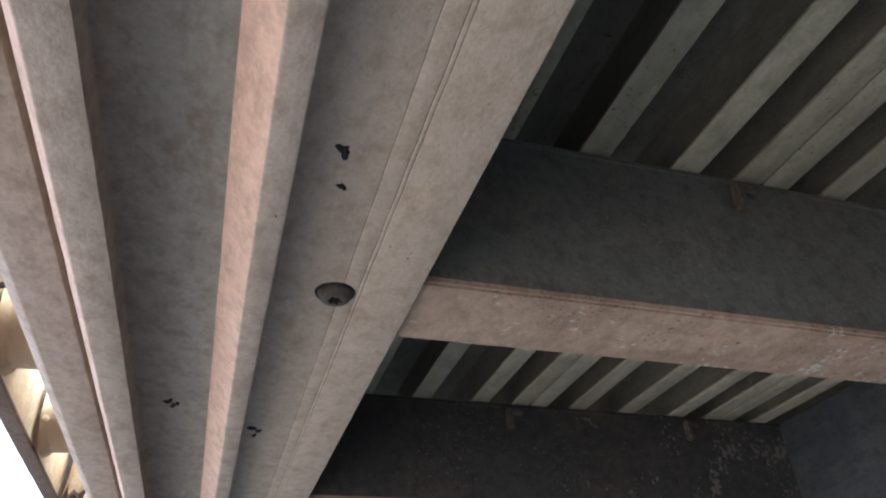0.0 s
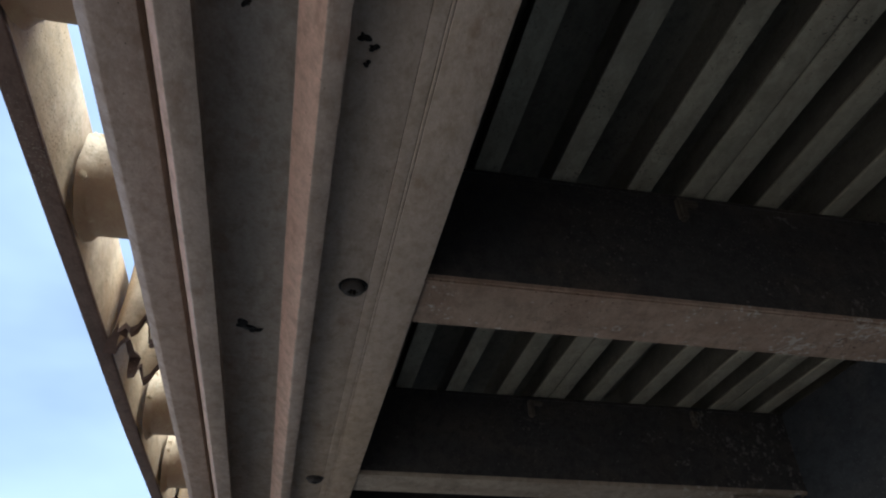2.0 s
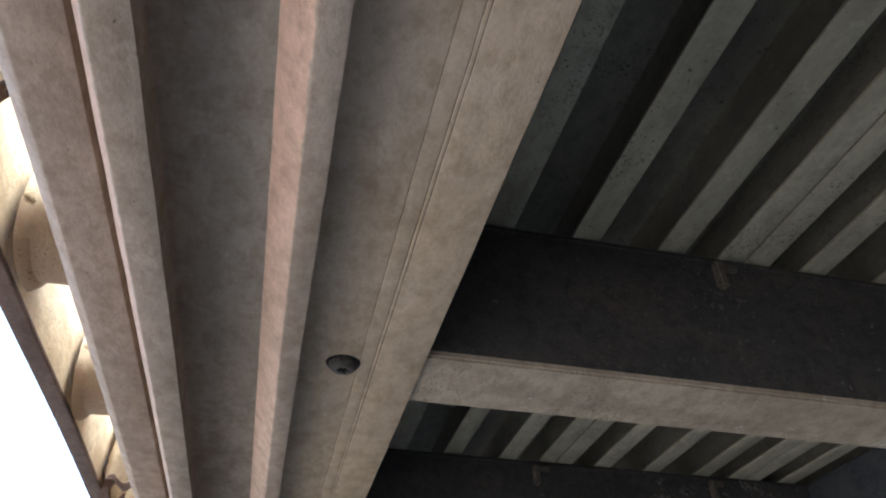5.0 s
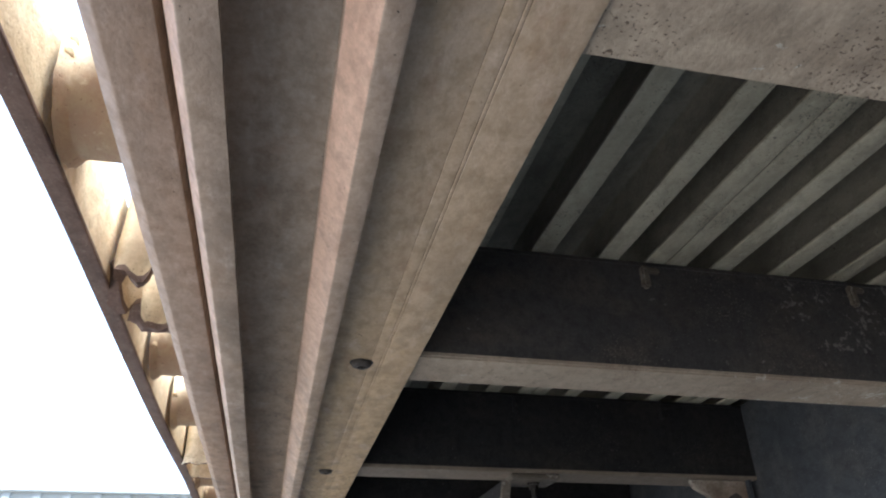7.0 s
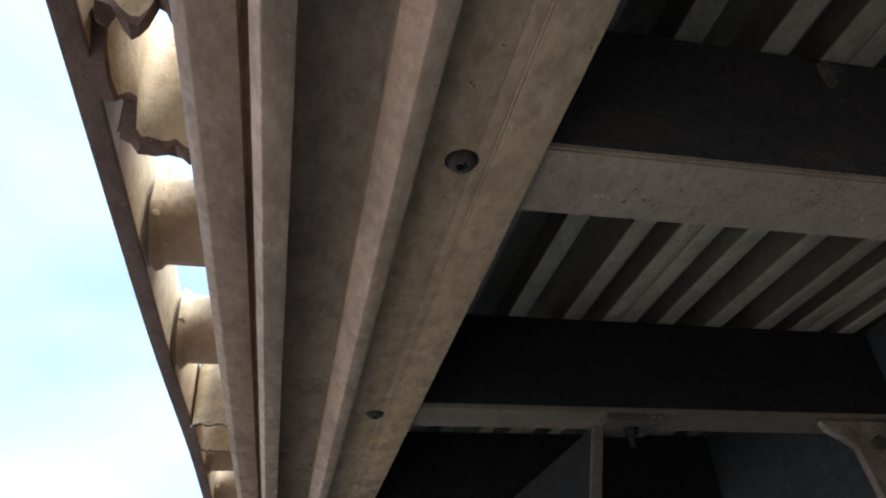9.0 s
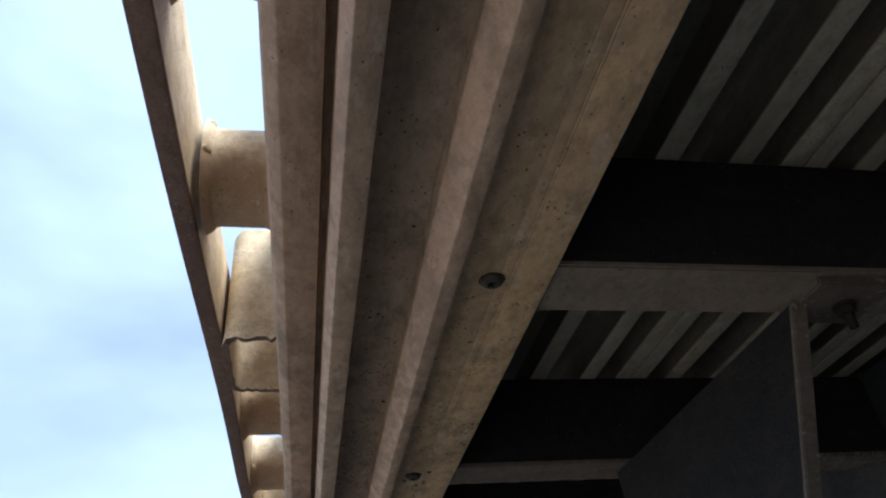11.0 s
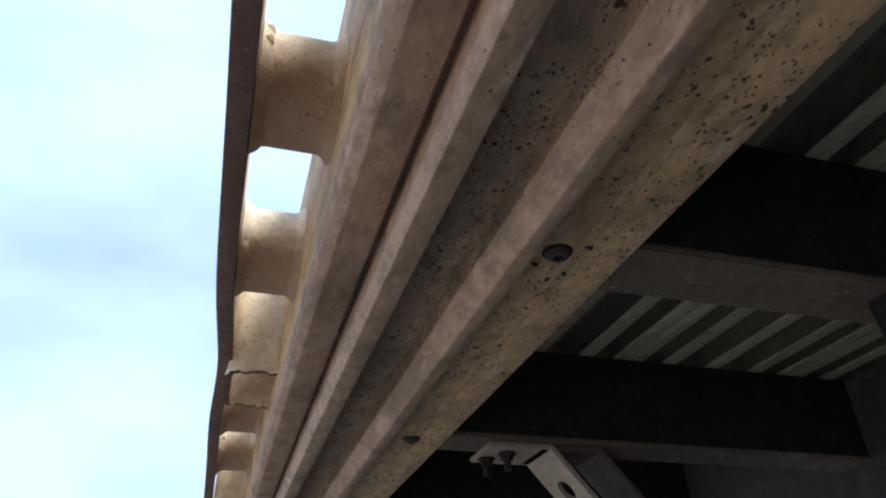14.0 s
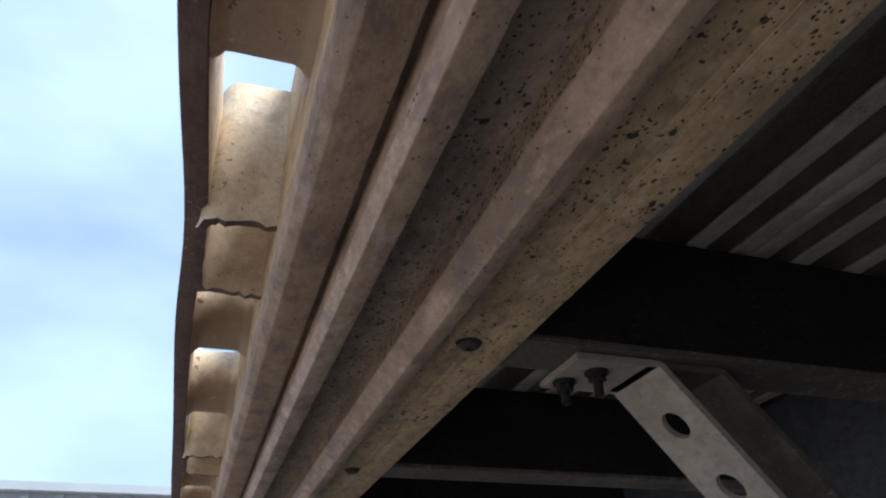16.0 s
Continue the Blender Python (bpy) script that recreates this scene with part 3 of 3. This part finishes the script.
# ---- hung plate, brackets and small fittings ----
def slab(bm, outline, axis, a, b, bevel=0.0):
    """A flat plate: an outline in the plane across axis ('x': y and z, 'y': x and z), from a to b."""
    def at(p, d):
        return (d, p[0], p[1]) if axis == "x" else (p[0], d, p[1])
    front = [bm.verts.new(at(p, a)) for p in outline]
    rear = [bm.verts.new(at(p, b)) for p in outline]
    n = len(outline)
    bm.faces.new(front)
    bm.faces.new(rear[::-1])
    for i in range(n):
        bm.faces.new((front[i], rear[i], rear[(i + 1) % n], front[(i + 1) % n]))
    if bevel:
        bmesh.ops.bevel(bm, geom=list(bm.edges), offset=bevel, segments=2, affect="EDGES")
    return bm


def nut(bm, x, y, z, r=0.0085, h=0.011):
    """A hexagon nut under z on a short stud."""
    for radius, top, low, sides in ((r * 1.35, z, z - 0.003, 24), (r, z - 0.003, z - h, 6), (r * 0.55, z - h, z - h - 0.012, 16)):
        made = bmesh.ops.create_cone(bm, cap_ends=True, segments=sides, radius1=radius, radius2=radius, depth=top - low, matrix=Matrix.Translation((x, y, (top + low) / 2)))
    return bm


PX, PY0, PY1 = 0.254, 4 * STEP + 0.022, 5 * STEP + 0.010
plate = part("hung_plate", slab(bmesh.new(), [(PY0, FLANGE - 0.004), (PY1, FLANGE - 0.004), (PY1 - 0.035, 1.12), (PY0 + 0.175, 1.12)], "x", PX, PX + 0.006, 0.0012), BLACK_PAINT, trailer, "dark scuffed steel plate hung below two crossmembers")
part("near_flange", slab(bmesh.new(), [(PY0 - 0.003, FLANGE - 0.004), (PY0 + 0.003, FLANGE - 0.004), (PY0 + 0.178, 1.12), (PY0 + 0.172, 1.12)], "x", PX - 0.0015, PX + 0.012, 0.001), FLANGE_DARK, plate, "worn pale edge flange")
y = 4 * STEP + FLANGE_MID
pad = part("mounting_pad", box(bmesh.new(), PX + 0.004, PX + 0.075, y - 0.026, y + 0.034, FLANGE - 0.0075, FLANGE - 0.0003, 0.0015), FLANGE_DARK, plate, "grimy mounting pad")
part("nut", nut(bmesh.new(), PX + 0.045, y + 0.004, FLANGE - 0.0075, 0.007, 0.009), TAR, pad, "blackened nut on a stud")


# angled straps with lightening holes below the crossmember past the plate
def strap_bracket(x, y0, y1, material, label, holes=True):
    z = FLANGE - 0.0003
    thick, run, drop = 0.006, 0.26, 0.30
    wide = y1 - y0
    pad = part("strap_bracket", box(bmesh.new(), x - 0.08, x + 0.001, y0, y1, z - thick, z, 0.0015), material, trailer, label)
    bm = bmesh.new()
    way = Vector((run, 0, -drop)).normalized()
    up = Vector((drop, 0, run)).normalized()
    length = math.hypot(run, drop)
    base = Vector((x - 0.0035, y0, z - thick))
    spots = [(0.050, 0.5), (0.116, 0.5), (0.215, 0.5)] if holes else []
    radius, seg = 0.0135, 24

    def spot(u, v, d):
        return base + way * u + Vector((0, v, 0)) + up * d

    cuts = [0.0]
    for u, _ in spots:
        cuts += [u - 0.026, u + 0.026]
    cuts.append(length)
    for d, turn in ((0.0, 1), (thick, -1)):
        for i in range(len(cuts) - 1):
            a, b = cuts[i], cuts[i + 1]
            if i % 2 and holes:
                u0, v0 = spots[i // 2][0], wide * 0.5
                inner, outer = [], []
                for j in range(seg):
                    q = 2 * math.pi * j / seg + math.pi / 4
                    c, s_ = math.cos(q), math.sin(q)
                    m = max(abs(c), abs(s_))
                    inner.append(bm.verts.new(spot(u0 + radius * c, v0 + radius * s_, d)))
                    outer.append(bm.verts.new(spot(u0 + 0.026 * c / m, v0 + v0 * s_ / m, d)))
                for j in range(seg):
                    bm.faces.new((inner[j], inner[(j + 1) % seg], outer[(j + 1) % seg], outer[j]))
                if d == 0.0:
                    wall = [bm.verts.new(v.co + up * thick) for v in inner]
                    for j in range(seg):
                        bm.faces.new((inner[j], wall[j], wall[(j + 1) % seg], inner[(j + 1) % seg]))
            else:
                bm.faces.new([bm.verts.new(spot(u, v, d)) for u, v in ((a, 0), (b, 0), (b, wide), (a, wide))])
    for v in (0.0, wide):
        bm.faces.new([bm.verts.new(spot(u, v, d)) for u, d in ((0, 0), (length, 0), (length, thick), (0, thick))])
    for u in (0.0, length):
        bm.faces.new([bm.verts.new(spot(u, v, d)) for v, d in ((0, 0), (wide, 0), (wide, thick), (0, thick))])
    bmesh.ops.remove_doubles(bm, verts=bm.verts, dist=0.0002)
    part("strap", bm, material, pad, "flat strap with round holes" if holes else "plain flat strap")
    return pad


HY = 6 * STEP
strap = strap_bracket(0.178, HY - 0.002, HY + 0.072, BRACKET_PAINT, "beige bent strap bracket bolted under a crossmember")
for x, y in ((0.128, HY + 0.022), (0.112, HY + 0.05)):
    part("nut", nut(bmesh.new(), x, y, FLANGE - 0.0063, 0.0075, 0.009), TAR, strap, "blackened nut on a stud")
strap_bracket(0.243, HY + 0.0, HY + 0.066, FLANGE_DARK, "dark dusty strap bracket behind the beige one", False)


# flaking seats between crossmembers and main beam
def beam_seat(k):
    y = STEP * k + FLANGE_MID
    z = FLANGE - 0.0005
    rng = random.Random(k)
    pts = [(0.535, z), (BEAM_X - 0.002, z), (BEAM_X - 0.002, 1.24), (0.588, 1.24), (0.584, 1.37), (0.578, z - 0.03), (0.560, z - 0.018), (0.540, z - 0.012)]
    pts = [(x + (rng.random() - 0.5) * 0.004, h - rng.random() * 0.003) if 0.536 < x < 0.63 else (x, h) for x, h in pts]
    seat = part("beam_seat", slab(bmesh.new(), pts, "y", y - 0.020, y - 0.010, 0.0015), FLAKED, trailer, "flaking rusty plate joining crossmember and beam")
    part("stiffener", box(bmesh.new(), BEAM_X - 0.014, BEAM_X - 0.008, y - 0.028, y - 0.004, 1.20, TOP - 0.008, 0.001), PLATE_PAINT, seat, "dark upright stiffener")
    for x, h in ((0.602, z - 0.028), (0.622, z - 0.05), (0.606, z - 0.075)):
        bm = bmesh.new()
        bmesh.ops.create_cone(bm, cap_ends=True, segments=6, radius1=0.009, radius2=0.009, depth=0.008, matrix=Matrix.Translation((x, y - 0.0235, h)) @ Matrix.Rotation(math.pi / 2, 4, "X"))
        part("bolt", bm, SCREW_STEEL, seat, "rusty hexagon bolt")


for k in range(1, 5):
    beam_seat(k)


# drops of tar and small damage on the rail
def splash(x, y, z, size, seed):
    rng = random.Random(seed)
    bm = bmesh.new()
    n = 30
    ring = []
    for i in range(n):
        a = 2 * math.pi * i / n
        r = size * (0.8 + 0.28 * math.sin(a * 2 + seed) + 0.22 * math.sin(a * 3 + seed * 1.7) + 0.12 * math.sin(a * 5 + seed * 2.3))
        ring.append(bm.verts.new((x + r * math.cos(a), y + 1.2 * r * math.sin(a), z + 0.0003)))
    mid = [bm.verts.new((v.co.x * 0.45 + x * 0.55, v.co.y * 0.45 + y * 0.55, z - 0.0009 - 0.0006 * rng.random())) for v in ring]
    for i in range(n):
        bm.faces.new((ring[i], ring[(i + 1) % n], mid[(i + 1) % n], mid[i]))
    bm.faces.new(mid)
    part("tar_splash", bm, TAR, side_rail, "black dried tar splash")


WEB_Z = LIP + 0.018
for n, (x, y, z, size) in enumerate(((-0.079, 0.500, WEB_Z, 0.008), (-0.073, 0.507, WEB_Z, 0.004), (-0.068, 0.506, WEB_Z, 0.003), (-0.078, 0.193, WEB_Z, 0.0035), (-0.075, 0.200, WEB_Z, 0.003),
                                     (-0.072, 0.196, WEB_Z, 0.002), (-0.010, -0.105, SEAT, 0.0042), (-0.007, -0.084, SEAT, 0.0025), (-0.020, 0.20, SEAT, 0.003), (-0.015, 0.205, SEAT, 0.0025),
                                     (-0.017, 0.215, SEAT, 0.002), (0.004, 2.085, SEAT, 0.0025), (0.012, 2.075, SEAT, 0.0028), (-0.012, 2.068, SEAT, 0.003), (0.014, 2.04, SEAT, 0.003))):
    splash(x, y, z, size, n)

# ---- the yard beyond ----
hall = tagged(new("warehouse"), "long pale sheet-metal warehouse across the yard", "building")
part("wall", box(bmesh.new(), -45, 14, 15.0, 33.0, 0, 3.84), SHEET, hall, "pale ribbed sheet wall")
bm = bmesh.new()
for i in range(118):
    x = -44.8 + i * 0.5
    box(bm, x, x + 0.12, 14.95, 15.01, 0.1, 3.8)
tagged(part("ribs", bm, SHEET, hall, smooth=0), kind="stuff")
part("roof_trim", box(bmesh.new(), -45.2, 14.2, 14.85, 33.2, 3.80, 3.96, 0.02), SHEET, hall, "pale roof edge trim")


# running gear that carries the trailer
RUBBER = dusty_paint("black_tyre_rubber", (0.035, 0.033, 0.03), (0.025, 0.024, 0.023), (0.06, 0.05, 0.04), (0.08, 0.07, 0.06), 0.85)


def lathe(bm, outline, x, y, z, seg=48):
    rows = [[bm.verts.new((x + a, y + r * math.cos(2 * math.pi * i / seg), z + r * math.sin(2 * math.pi * i / seg))) for i in range(seg)] for a, r in outline]
    for a, b in zip(rows, rows[1:] + rows[:1]):
        for i in range(seg):
            bm.faces.new((a[i], a[(i + 1) % seg], b[(i + 1) % seg], b[i]))
    return bm


for x in (0.16, 1.66):
    wheel = part("wheel", lathe(bmesh.new(), [(0, 0.29), (-0.01, 0.45), (0.03, 0.505), (0.19, 0.505), (0.23, 0.45), (0.22, 0.29)], x, -4.4, 0.505), RUBBER, trailer, "worn black trailer tyre")
    part("rim", lathe(bmesh.new(), [(0.01, 0.06), (0.02, 0.288), (0.20, 0.288), (0.19, 0.06)], x, -4.4, 0.505), ALUMINIUM, wheel, "dull metal rim")
part("axle", box(bmesh.new(), 0.2, 1.85, -4.45, -4.35, 0.45, 0.56, 0.01), BLACK_PAINT, trailer)
for x in (BEAM_X + 0.004, 1.354):
    part("hanger", box(bmesh.new(), x - 0.04, x + 0.04, -4.53, -4.27, 0.55, 1.04, 0.01), BLACK_PAINT, trailer)
    leg = part("landing_leg", box(bmesh.new(), x - 0.05, x + 0.05, 7.5, 7.6, 0.03, 1.04, 0.008), PLATE_PAINT, trailer, "dark square landing leg")
    part("foot", box(bmesh.new(), x - 0.12, x + 0.12, 7.42, 7.68, 0.0, 0.03, 0.005), PLATE_PAINT, leg)
